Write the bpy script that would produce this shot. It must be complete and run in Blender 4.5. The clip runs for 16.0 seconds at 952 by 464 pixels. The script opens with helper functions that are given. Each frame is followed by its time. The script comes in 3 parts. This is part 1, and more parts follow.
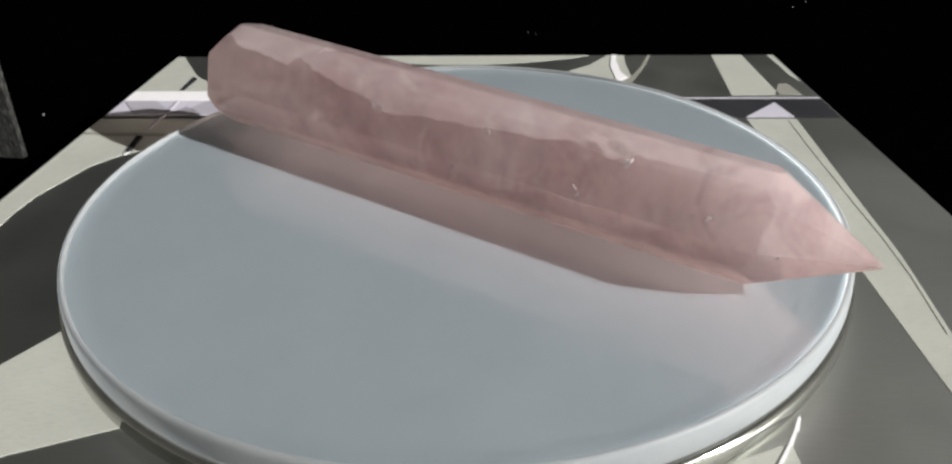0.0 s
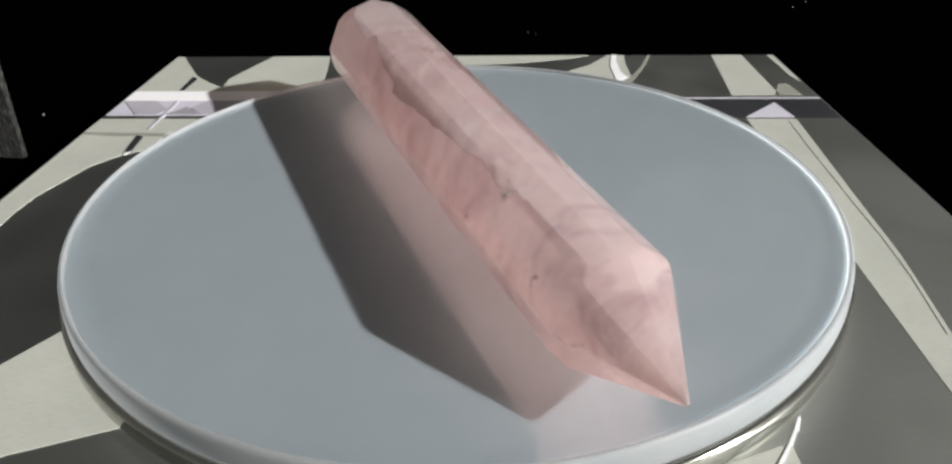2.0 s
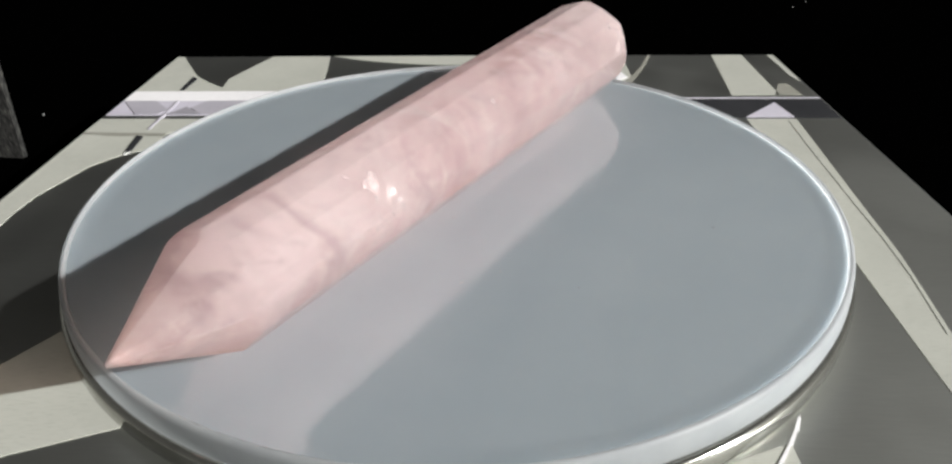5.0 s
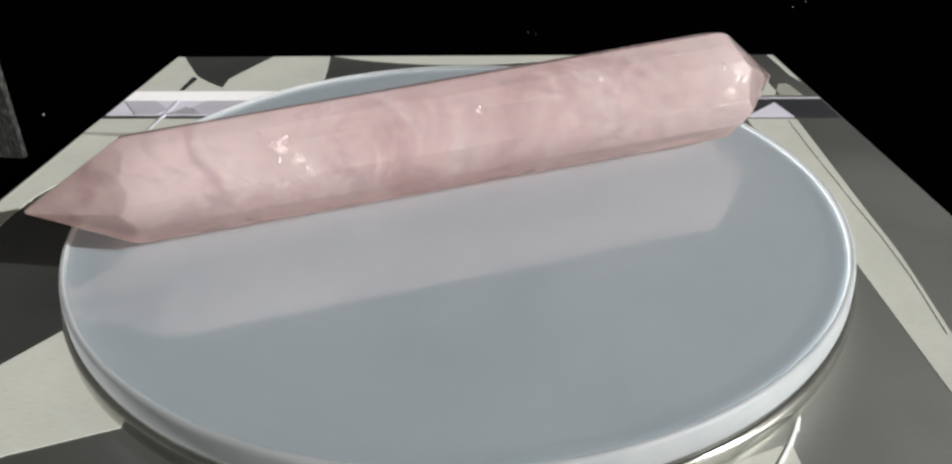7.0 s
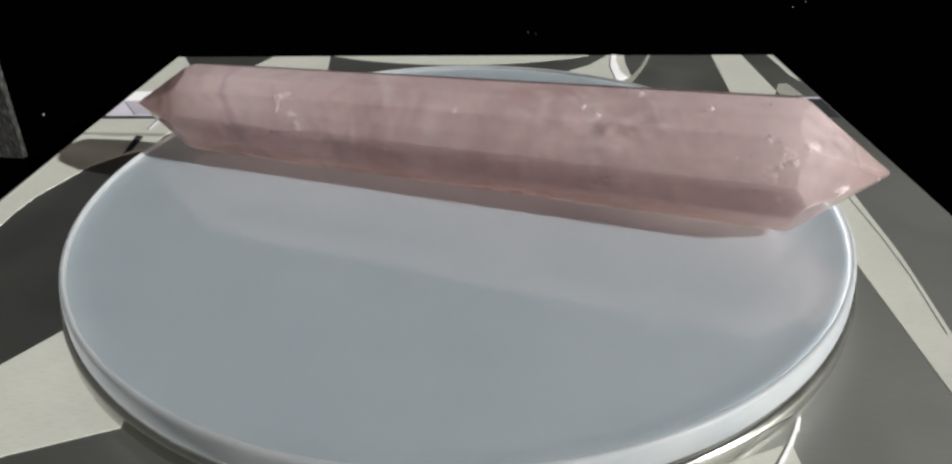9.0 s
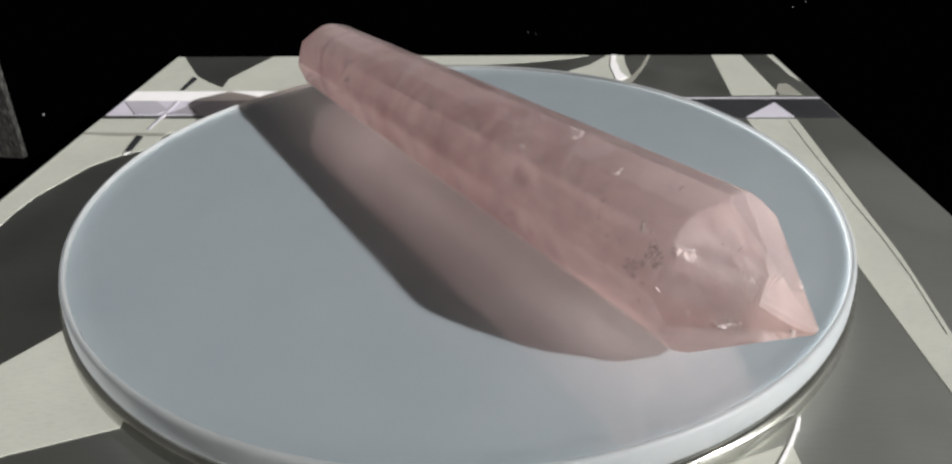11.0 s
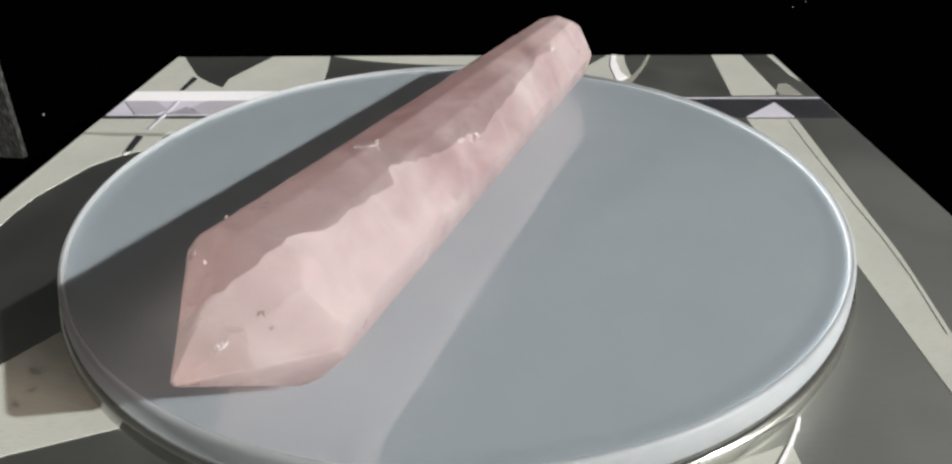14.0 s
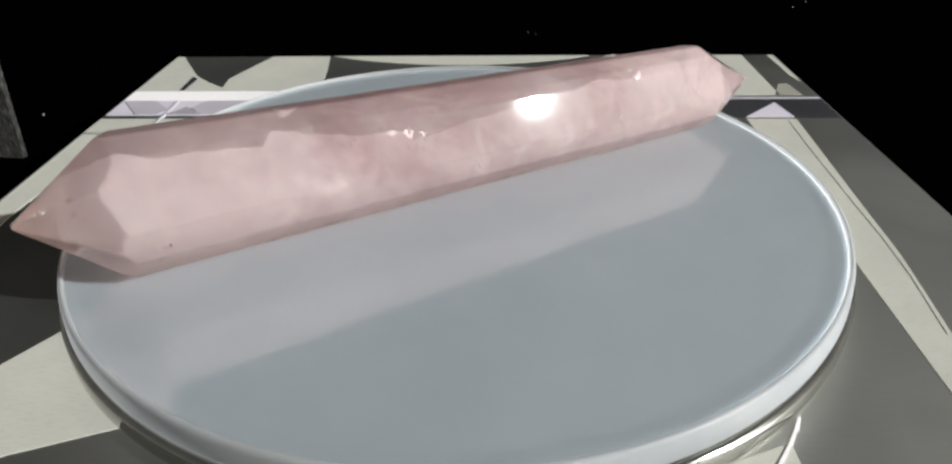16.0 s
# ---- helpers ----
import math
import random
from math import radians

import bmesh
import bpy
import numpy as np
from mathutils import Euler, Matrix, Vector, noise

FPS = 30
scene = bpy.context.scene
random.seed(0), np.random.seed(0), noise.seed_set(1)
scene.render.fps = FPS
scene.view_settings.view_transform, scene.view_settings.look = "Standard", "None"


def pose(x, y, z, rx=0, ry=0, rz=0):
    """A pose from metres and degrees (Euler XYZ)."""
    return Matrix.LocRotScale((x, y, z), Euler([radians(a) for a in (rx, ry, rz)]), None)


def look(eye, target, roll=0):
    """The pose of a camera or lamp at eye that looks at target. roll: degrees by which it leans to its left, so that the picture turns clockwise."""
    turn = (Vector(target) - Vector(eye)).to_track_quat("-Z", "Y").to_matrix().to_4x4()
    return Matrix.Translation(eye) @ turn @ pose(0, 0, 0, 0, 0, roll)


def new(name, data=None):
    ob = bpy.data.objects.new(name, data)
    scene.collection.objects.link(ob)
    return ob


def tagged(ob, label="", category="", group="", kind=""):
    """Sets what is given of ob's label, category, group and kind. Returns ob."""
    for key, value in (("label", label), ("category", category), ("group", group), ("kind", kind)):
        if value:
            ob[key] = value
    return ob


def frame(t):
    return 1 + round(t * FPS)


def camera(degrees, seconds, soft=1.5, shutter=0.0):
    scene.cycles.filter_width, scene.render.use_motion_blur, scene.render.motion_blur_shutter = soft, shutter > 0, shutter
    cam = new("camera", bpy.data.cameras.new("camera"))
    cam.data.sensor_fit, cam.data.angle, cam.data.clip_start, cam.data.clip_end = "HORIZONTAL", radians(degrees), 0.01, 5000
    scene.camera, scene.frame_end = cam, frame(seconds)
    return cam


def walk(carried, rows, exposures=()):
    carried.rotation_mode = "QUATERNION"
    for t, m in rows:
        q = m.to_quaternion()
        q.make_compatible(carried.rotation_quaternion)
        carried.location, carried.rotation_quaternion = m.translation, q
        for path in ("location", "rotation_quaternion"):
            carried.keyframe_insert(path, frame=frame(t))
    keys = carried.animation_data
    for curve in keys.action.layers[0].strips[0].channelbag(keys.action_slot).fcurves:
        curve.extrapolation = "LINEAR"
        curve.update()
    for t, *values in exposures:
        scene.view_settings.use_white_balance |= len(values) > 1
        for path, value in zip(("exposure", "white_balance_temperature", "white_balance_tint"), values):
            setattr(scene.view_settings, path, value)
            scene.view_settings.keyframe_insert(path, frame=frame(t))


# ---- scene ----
# One unit U is the radius of the turning disc's flat top. Z0 is the height of that top over the table.
U = 0.075
Z0 = 0.45 * U

cam = camera(68.68, 16.0, soft=2.4)
EYE = Vector((0.0948, -1.7443, 0.9155)) * U + Vector((0, 0, Z0))
AIM = EYE + Vector((-0.0245, 0.8514, -0.5240))
walk(cam, [(0.0, look(EYE, AIM, -0.73)), (16.0, look(EYE, AIM, -0.73))], exposures=[(0.0, 0.0), (16.0, 0.0)])

# ---- light: low sun from one side, a dim sky over the open front of the black backdrop ----
SUN = Vector((0.8164, -0.3298, 0.4741)).normalized()
world = bpy.data.worlds.new("world")
scene.world = world
world.use_nodes = True
wn = world.node_tree.nodes
sky = wn.new("ShaderNodeTexSky")
sky.sky_type = "NISHITA"
sky.sun_disc = False
sky.sun_elevation = math.asin(SUN.z)
sky.sun_rotation = math.atan2(SUN.x, SUN.y)
soft_sky = wn.new("ShaderNodeHueSaturation")  # the room's pale walls take the blue out of the sky's light
soft_sky.inputs["Saturation"].default_value = 0.03
wn["Background"].inputs["Strength"].default_value = 0.037
world.node_tree.links.new(sky.outputs["Color"], soft_sky.inputs["Color"])
warm = wn.new("ShaderNodeMix")  # and leave it slightly warm
warm.data_type = "RGBA"
warm.blend_type = "MULTIPLY"
warm.inputs["Factor"].default_value = 1.0
warm.inputs["B"].default_value = (1.0, 0.965, 0.89, 1)
world.node_tree.links.new(soft_sky.outputs["Color"], warm.inputs["A"])
world.node_tree.links.new(warm.outputs["Result"], wn["Background"].inputs["Color"])
sun_data = bpy.data.lights.new("sun", "SUN")
sun_data.energy = 6.8
sun_data.angle = radians(0.8)
sun_data.color = (1.0, 0.985, 0.968)
sun = new("sun", sun_data)
sun.matrix_world = look(SUN * 2.0, (0, 0, 0))


# ---- materials ----
def material(name):
    m = bpy.data.materials.new(name)
    m.use_nodes = True
    nt = m.node_tree
    return m, nt, nt.nodes["Principled BSDF"]


def add(nt, kind, **values):
    n = nt.nodes.new(kind)
    for k, v in values.items():
        n.inputs[k].default_value = v
    return n


def noise_tex(nt, scale, detail=4.0, rough=0.55, stretch=None, distortion=0.0):
    co = nt.nodes.new("ShaderNodeTexCoord")
    n = add(nt, "ShaderNodeTexNoise", Scale=scale, Detail=detail, Roughness=rough, Distortion=distortion)
    if stretch:
        mp = nt.nodes.new("ShaderNodeMapping")
        mp.inputs["Scale"].default_value = stretch[0]
        mp.inputs["Rotation"].default_value = [radians(a) for a in stretch[1]]
        nt.links.new(co.outputs["Object"], mp.inputs["Vector"])
        nt.links.new(mp.outputs["Vector"], n.inputs["Vector"])
    else:
        nt.links.new(co.outputs["Object"], n.inputs["Vector"])
    return n


def ramp(nt, source, stops):
    r = nt.nodes.new("ShaderNodeValToRGB")
    e = r.color_ramp.elements
    while len(e) < len(stops):
        e.new(0.5)
    for el, (pos, col) in zip(e, stops):
        el.position = pos
        el.color = (*col, 1) if len(col) == 3 else col
    nt.links.new(source, r.inputs["Fac"])
    return r


def bump(nt, source, target, strength, distance):
    b = add(nt, "ShaderNodeBump", Strength=strength, Distance=distance)
    nt.links.new(source, b.inputs["Height"])
    nt.links.new(b.outputs["Normal"], target.inputs["Normal"])
    return b


def frosted_disc_material():
    m, nt, b = material("frosted_acrylic")
    n = noise_tex(nt, 60.0, 3.0)
    r = ramp(nt, n.outputs["Fac"], [(0.3, (0.296, 0.344, 0.372)), (0.7, (0.316, 0.362, 0.388))])
    nt.links.new(r.outputs["Color"], b.inputs["Base Color"])
    b.inputs["Roughness"].default_value = 0.56
    b.inputs["IOR"].default_value = 2.0
    b.inputs["Coat Weight"].default_value = 1.0
    b.inputs["Coat Roughness"].default_value = 0.085
    b.inputs["Coat IOR"].default_value = 2.3
    b.inputs["Subsurface Weight"].default_value = 0.9
    b.inputs["Subsurface Radius"].default_value = (0.5, 0.5, 0.5)
    b.inputs["Subsurface Scale"].default_value = 0.009
    fine = noise_tex(nt, 2500.0, 2.0)
    bump(nt, fine.outputs["Fac"], b, 0.03, 0.0002)
    return m


def rim_material():
    m, nt, b = material("satin_acrylic_rim")
    n = noise_tex(nt, 90.0, 3.0)
    r = ramp(nt, n.outputs["Fac"], [(0.3, (0.45, 0.47, 0.485)), (0.7, (0.50, 0.518, 0.525))])
    nt.links.new(r.outputs["Color"], b.inputs["Base Color"])
    b.inputs["Roughness"].default_value = 0.42
    b.inputs["IOR"].default_value = 1.42
    b.inputs["Subsurface Weight"].default_value = 0.5
    b.inputs["Subsurface Radius"].default_value = (1.0, 1.0, 1.0)
    b.inputs["Subsurface Scale"].default_value = 0.003
    # sunlight that comes through the acrylic from the far side
    glow = nt.nodes.new("ShaderNodeBsdfTranslucent")
    nt.links.new(r.outputs["Color"], glow.inputs["Color"])
    ms = nt.nodes.new("ShaderNodeMixShader")
    ms.inputs["Fac"].default_value = 0.52
    nt.links.new(b.outputs["BSDF"], ms.inputs[1])
    nt.links.new(glow.outputs["BSDF"], ms.inputs[2])
    nt.links.new(ms.outputs["Shader"], nt.nodes["Material Output"].inputs["Surface"])
    return m


def edge_material():
    m, nt, b = material("polished_edge")
    n = noise_tex(nt, 130.0, 5.0, 0.6, ((1.0, 1.0, 6.0), (0, 0, 0)))
    r = ramp(nt, n.outputs["Fac"], [(0.3, (0.27, 0.27, 0.245)), (0.7, (0.40, 0.405, 0.375))])
    nt.links.new(r.outputs["Color"], b.inputs["Base Color"])
    b.inputs["Metallic"].default_value = 0.92
    rr = ramp(nt, n.outputs["Fac"], [(0.3, (0.08,) * 3), (0.7, (0.17,) * 3)])
    nt.links.new(rr.outputs["Color"], b.inputs["Roughness"])
    return m


def steel_material():
    m, nt, b = material("brushed_steel")
    n = noise_tex(nt, 200.0, 6.0, 0.65, ((1.0, 30.0, 1.0), (0, 0, 8)))
    r = ramp(nt, n.outputs["Fac"], [(0.25, (0.57, 0.588, 0.56)), (0.75, (0.66, 0.676, 0.64))])
    nt.links.new(r.outputs["Color"], b.inputs["Base Color"])
    b.inputs["Metallic"].default_value = 1.0
    big = noise_tex(nt, 18.0, 3.0)
    rr = ramp(nt, big.outputs["Fac"], [(0.3, (0.34,) * 3), (0.7, (0.44,) * 3)])
    nt.links.new(rr.outputs["Color"], b.inputs["Roughness"])
    bump(nt, n.outputs["Fac"], b, 0.03, 0.0002)
    return m


def film_material(name, low, high, scratch=0.08, rough=0.55):
    m, nt, b = material(name)
    cloud = noise_tex(nt, 45.0, 5.0, 0.6)
    r = ramp(nt, cloud.outputs["Fac"], [(0.3, low), (0.7, high)])
    hair = noise_tex(nt, 420.0, 5.0, 0.7, ((1.0, 14.0, 1.0), (0, 0, -38)))
    lines = ramp(nt, hair.outputs["Fac"], [(0.36, (0.70,) * 3), (0.46, (0.97,) * 3), (0.62, (0.97,) * 3), (0.70, (1.10,) * 3)])
    mix = nt.nodes.new("ShaderNodeMix")
    mix.data_type = "RGBA"
    mix.blend_type = "MULTIPLY"
    mix.inputs["Factor"].default_value = 0.75
    nt.links.new(r.outputs["Color"], mix.inputs["A"])
    nt.links.new(lines.outputs["Color"], mix.inputs["B"])
    nt.links.new(mix.outputs["Result"], b.inputs["Base Color"])
    b.inputs["Roughness"].default_value = rough
    bump(nt, hair.outputs["Fac"], b, scratch, 0.0002)
    return m


def velvet_material():
    m, nt, b = material("black_velvet")
    n = noise_tex(nt, 900.0, 3.0)
    r = ramp(nt, n.outputs["Fac"], [(0.4, (0.0002,) * 3), (0.8, (0.0007,) * 3)])
    nt.links.new(r.outputs["Color"], b.inputs["Base Color"])
    b.inputs["Roughness"].default_value = 1.0
    b.inputs["Specular IOR Level"].default_value = 0.0
    return m


def quartz_shell_material():
    m, nt, b = material("polished_quartz")
    b.inputs["Base Color"].default_value = (0.98, 0.95, 0.945, 1)
    b.inputs["Roughness"].default_value = 0.03
    b.inputs["IOR"].default_value = 1.54
    b.inputs["Transmission Weight"].default_value = 1.0
    n = noise_tex(nt, 70.0, 2.0)
    bump(nt, n.outputs["Fac"], b, 0.025, 0.0008)
    return m


def quartz_core_material():
    m, nt, b = material("milky_rose_quartz")
    cloud = noise_tex(nt, 30.0, 7.0, 0.62, None, 0.8)
    tint = ramp(nt, cloud.outputs["Fac"], [(0.34, (0.47, 0.365, 0.376)), (0.48, (0.59, 0.500, 0.508)), (0.62, (0.69, 0.634, 0.640))])
    veil = noise_tex(nt, 120.0, 8.0, 0.7, ((1.0, 0.45, 0.6), (25, 10, 50)), 1.2)
    vmask = ramp(nt, veil.outputs["Fac"], [(0.52, (0, 0, 0)), (0.66, (0.70,) * 3)])
    mix = nt.nodes.new("ShaderNodeMix")
    mix.data_type = "RGBA"
    nt.links.new(vmask.outputs["Color"], mix.inputs["Factor"])
    nt.links.new(tint.outputs["Color"], mix.inputs["A"])
    mix.inputs["B"].default_value = (0.72, 0.675, 0.68, 1)
    crisp = noise_tex(nt, 210.0, 9.0, 0.68, ((0.7, 1.0, 0.9), (15, 40, 20)), 2.2)
    cmask = ramp(nt, crisp.outputs["Fac"], [(0.47, (0, 0, 0)), (0.50, (0.55,) * 3), (0.535, (0, 0, 0))])
    area = noise_tex(nt, 38.0, 3.0, 0.5)
    amask = ramp(nt, area.outputs["Fac"], [(0.46, (0, 0, 0)), (0.60, (1, 1, 1))])
    both = nt.nodes.new("ShaderNodeMath")
    both.operation = "MULTIPLY"
    nt.links.new(cmask.outputs["Color"], both.inputs[0])
    nt.links.new(amask.outputs["Color"], both.inputs[1])
    wispy = nt.nodes.new("ShaderNodeMix")
    wispy.data_type = "RGBA"
    nt.links.new(both.outputs["Value"], wispy.inputs["Factor"])
    nt.links.new(mix.outputs["Result"], wispy.inputs["A"])
    wispy.inputs["B"].default_value = (0.78, 0.74, 0.745, 1)
    smoke = noise_tex(nt, 75.0, 6.0, 0.6, ((1.0, 0.7, 1.0), (0, 0, 30)), 1.0)
    smask = ramp(nt, smoke.outputs["Fac"], [(0.56, (0, 0, 0)), (0.68, (0.55,) * 3)])
    smoky = nt.nodes.new("ShaderNodeMix")
    smoky.data_type = "RGBA"
    nt.links.new(smask.outputs["Color"], smoky.inputs["Factor"])
    nt.links.new(wispy.outputs["Result"], smoky.inputs["A"])
    smoky.inputs["B"].default_value = (0.36, 0.275, 0.29, 1)
    # one end of the stone is cloudier and greyer
    site = nt.nodes.new("ShaderNodeTexCoord")
    reach = nt.nodes.new("ShaderNodeVectorMath")
    reach.operation = "DOT_PRODUCT"
    reach.inputs[1].default_value = (-0.8261, 0.5632, 0.0183)
    nt.links.new(site.outputs["Object"], reach.inputs[0])
    end = nt.nodes.new("ShaderNodeMapRange")
    end.interpolation_type = "SMOOTHSTEP"
    for key, v in (("From Min", 0.022), ("From Max", 0.066), ("To Min", 0.0), ("To Max", 0.62)):
        end.inputs[key].default_value = v
    nt.links.new(reach.outputs["Value"], end.inputs["Value"])
    pale = nt.nodes.new("ShaderNodeMix")
    pale.data_type = "RGBA"
    nt.links.new(end.outputs["Result"], pale.inputs["Factor"])
    nt.links.new(smoky.outputs["Result"], pale.inputs["A"])
    pale.inputs["B"].default_value = (0.64, 0.605, 0.607, 1)
    stone = pale.outputs["Result"]
    nt.links.new(stone, b.inputs["Base Color"])
    b.inputs["Roughness"].default_value = 0.5
    b.inputs["Specular IOR Level"].default_value = 0.1
    fine = noise_tex(nt, 260.0, 6.0, 0.65)
    bp = bump(nt, fine.outputs["Fac"], b, 0.30, 0.0006)
    # light that comes through from the far side of the stone
    glow = nt.nodes.new("ShaderNodeBsdfTranslucent")
    deep = nt.nodes.new("ShaderNodeMix")
    deep.data_type = "RGBA"
    deep.blend_type = "MULTIPLY"
    deep.inputs["Factor"].default_value = 1.0
    nt.links.new(stone, deep.inputs["A"])
    deep.inputs["B"].default_value = (1.0, 0.925, 0.925, 1)
    nt.links.new(deep.outputs["Result"], glow.inputs["Color"])
    nt.links.new(bp.outputs["Normal"], glow.inputs["Normal"])
    half = nt.nodes.new("ShaderNodeMixShader")
    half.inputs["Fac"].default_value = 0.665
    nt.links.new(b.outputs["BSDF"], half.inputs[1])
    nt.links.new(glow.outputs["BSDF"], half.inputs[2])
    clear = nt.nodes.new("ShaderNodeBsdfTransparent")
    clear.inputs["Color"].default_value = (1.0, 0.935, 0.885, 1)
    wisp = noise_tex(nt, 110.0, 5.0, 0.6, None, 0.8)
    wmask = ramp(nt, wisp.outputs["Fac"], [(0.35, (0.17,) * 3), (0.70, (0.28,) * 3)])
    # more see-through low down, imitating focused light in the shadow beside the stone
    where = nt.nodes.new("ShaderNodeTexCoord")
    split = nt.nodes.new("ShaderNodeSeparateXYZ")
    nt.links.new(where.outputs["Object"], split.inputs["Vector"])
    low = nt.nodes.new("ShaderNodeMapRange")
    low.interpolation_type = "SMOOTHSTEP"
    for key, v in (("From Min", 0.001), ("From Max", 0.013), ("To Min", 0.42), ("To Max", 0.0)):
        low.inputs[key].default_value = v
    nt.links.new(split.outputs["Z"], low.inputs["Value"])
    # and clear as glass at both points
    along = nt.nodes.new("ShaderNodeVectorMath")
    along.operation = "DOT_PRODUCT"
    along.inputs[1].default_value = (-0.8261, 0.5632, 0.0183)
    nt.links.new(where.outputs["Object"], along.inputs[0])
    away = nt.nodes.new("ShaderNodeMath")
    away.operation = "ABSOLUTE"
    nt.links.new(along.outputs["Value"], away.inputs[0])
    point = nt.nodes.new("ShaderNodeMapRange")
    point.interpolation_type = "SMOOTHSTEP"
    for key, v in (("From Min", 0.064), ("From Max", 0.078), ("To Min", 0.0), ("To Max", 0.36)):
        point.inputs[key].default_value = v
    nt.links.new(away.outputs["Value"], point.inputs["Value"])
    clearer = nt.nodes.new("ShaderNodeMath")
    clearer.operation = "MAXIMUM"
    nt.links.new(low.outputs["Result"], clearer.inputs[0])
    nt.links.new(point.outputs["Result"], clearer.inputs[1])
    total = nt.nodes.new("ShaderNodeMath")
    total.operation = "ADD"
    nt.links.new(wmask.outputs["Color"], total.inputs[0])
    nt.links.new(clearer.outputs["Value"], total.inputs[1])
    ms = nt.nodes.new("ShaderNodeMixShader")
    nt.links.new(total.outputs["Value"], ms.inputs["Fac"])
    nt.links.new(half.outputs["Shader"], ms.inputs[1])
    nt.links.new(clear.outputs["BSDF"], ms.inputs[2])
    nt.links.new(ms.outputs["Shader"], nt.nodes["Material Output"].inputs["Surface"])
    return m


def quartz_haze_material():
    m, nt, b = material("quartz_haze")
    cloud = noise_tex(nt, 60.0, 6.0, 0.62, None, 0.8)
    tint = ramp(nt, cloud.outputs["Fac"], [(0.32, (0.60, 0.575, 0.573)), (0.68, (0.76, 0.745, 0.742))])
    nt.links.new(tint.outputs["Color"], b.inputs["Base Color"])
    b.inputs["Roughness"].default_value = 0.6
    b.inputs["Specular IOR Level"].default_value = 0.0
    clear = nt.nodes.new("ShaderNodeBsdfTransparent")
    clear.inputs["Color"].default_value = (1.0, 0.97, 0.965, 1)
    wisp = noise_tex(nt, 85.0, 7.0, 0.66, ((1.0, 0.6, 0.8), (10, 30, 40)), 1.0)
    wmask = ramp(nt, wisp.outputs["Fac"], [(0.36, (0.97,) * 3), (0.50, (0.945,) * 3), (0.66, (0.86,) * 3)])
    ms = nt.nodes.new("ShaderNodeMixShader")
    nt.links.new(wmask.outputs["Color"], ms.inputs["Fac"])
    nt.links.new(b.outputs["BSDF"], ms.inputs[1])
    nt.links.new(clear.outputs["BSDF"], ms.inputs[2])
    nt.links.new(ms.outputs["Shader"], nt.nodes["Material Output"].inputs["Surface"])
    return m


def flake_material():
    m, nt, b = material("fracture_glint")
    n = noise_tex(nt, 800.0, 3.0)
    r = ramp(nt, n.outputs["Fac"], [(0.3, (0.64, 0.56, 0.555)), (0.7, (0.80, 0.755, 0.75))])
    nt.links.new(r.outputs["Color"], b.inputs["Base Color"])
    b.inputs["Roughness"].default_value = 0.2
    clear = nt.nodes.new("ShaderNodeBsdfTransparent")
    ms = nt.nodes.new("ShaderNodeMixShader")
    thin = ramp(nt, n.outputs["Fac"], [(0.4, (0.40,) * 3), (0.6, (0.85,) * 3)])
    nt.links.new(thin.outputs["Color"], ms.inputs["Fac"])
    nt.links.new(b.outputs["BSDF"], ms.inputs[1])
    nt.links.new(clear.outputs["BSDF"], ms.inputs[2])
    nt.links.new(ms.outputs["Shader"], nt.nodes["Material Output"].inputs["Surface"])
    return m


DISC = frosted_disc_material()
RIM = rim_material()
EDGE = edge_material()
STEEL = steel_material()
# patch colours that paint sunlight, highlights and reflections onto the base plate
SUNLIT_CREAM = film_material("painted_sunlight", (0.41, 0.417, 0.372), (0.475, 0.482, 0.43))
WHITE = film_material("painted_highlight", (0.80, 0.79, 0.80), (0.88, 0.87, 0.88), 0.05)
LILAC = film_material("painted_lilac_reflection", (0.50, 0.48, 0.55), (0.58, 0.56, 0.63), 0.05)
DUSK = film_material("painted_grey_reflection", (0.26, 0.25, 0.28), (0.33, 0.32, 0.35), 0.05)
MAUVE = film_material("painted_mauve_reflection", (0.36, 0.345, 0.39), (0.43, 0.415, 0.46), 0.05)
OLIVE = film_material("painted_dim_light", (0.22, 0.22, 0.19), (0.32, 0.315, 0.275))
DARK = film_material("painted_dark_reflection", (0.026, 0.027, 0.030), (0.045, 0.046, 0.05), 0.03, 0.25)
DUST = film_material("grey_dust", (0.22, 0.22, 0.22), (0.40, 0.40, 0.40), 0.05)
VELVET = velvet_material()
SHELL = quartz_shell_material()
CORE = quartz_core_material()
HAZE = quartz_haze_material()
FLAKE = flake_material()
SPECK = film_material("brown_mineral", (0.10, 0.075, 0.065), (0.19, 0.14, 0.125), 0.05)


# ---- mesh helpers ----
def mesh_from(name, bm, mat, smooth=False):
    me = bpy.data.meshes.new(name)
    bmesh.ops.recalc_face_normals(bm, faces=bm.faces)
    for f in bm.faces:
        f.smooth = smooth
    bm.to_mesh(me)
    bm.free()
    me.materials.append(mat)
    return me


def part(name, bm, mat, parent=None, label="", smooth=False):
    ob = new(name, mesh_from(name, bm, mat, smooth))
    if parent is not None:
        ob.parent = parent
    if label:
        tagged(ob, label)
    return ob


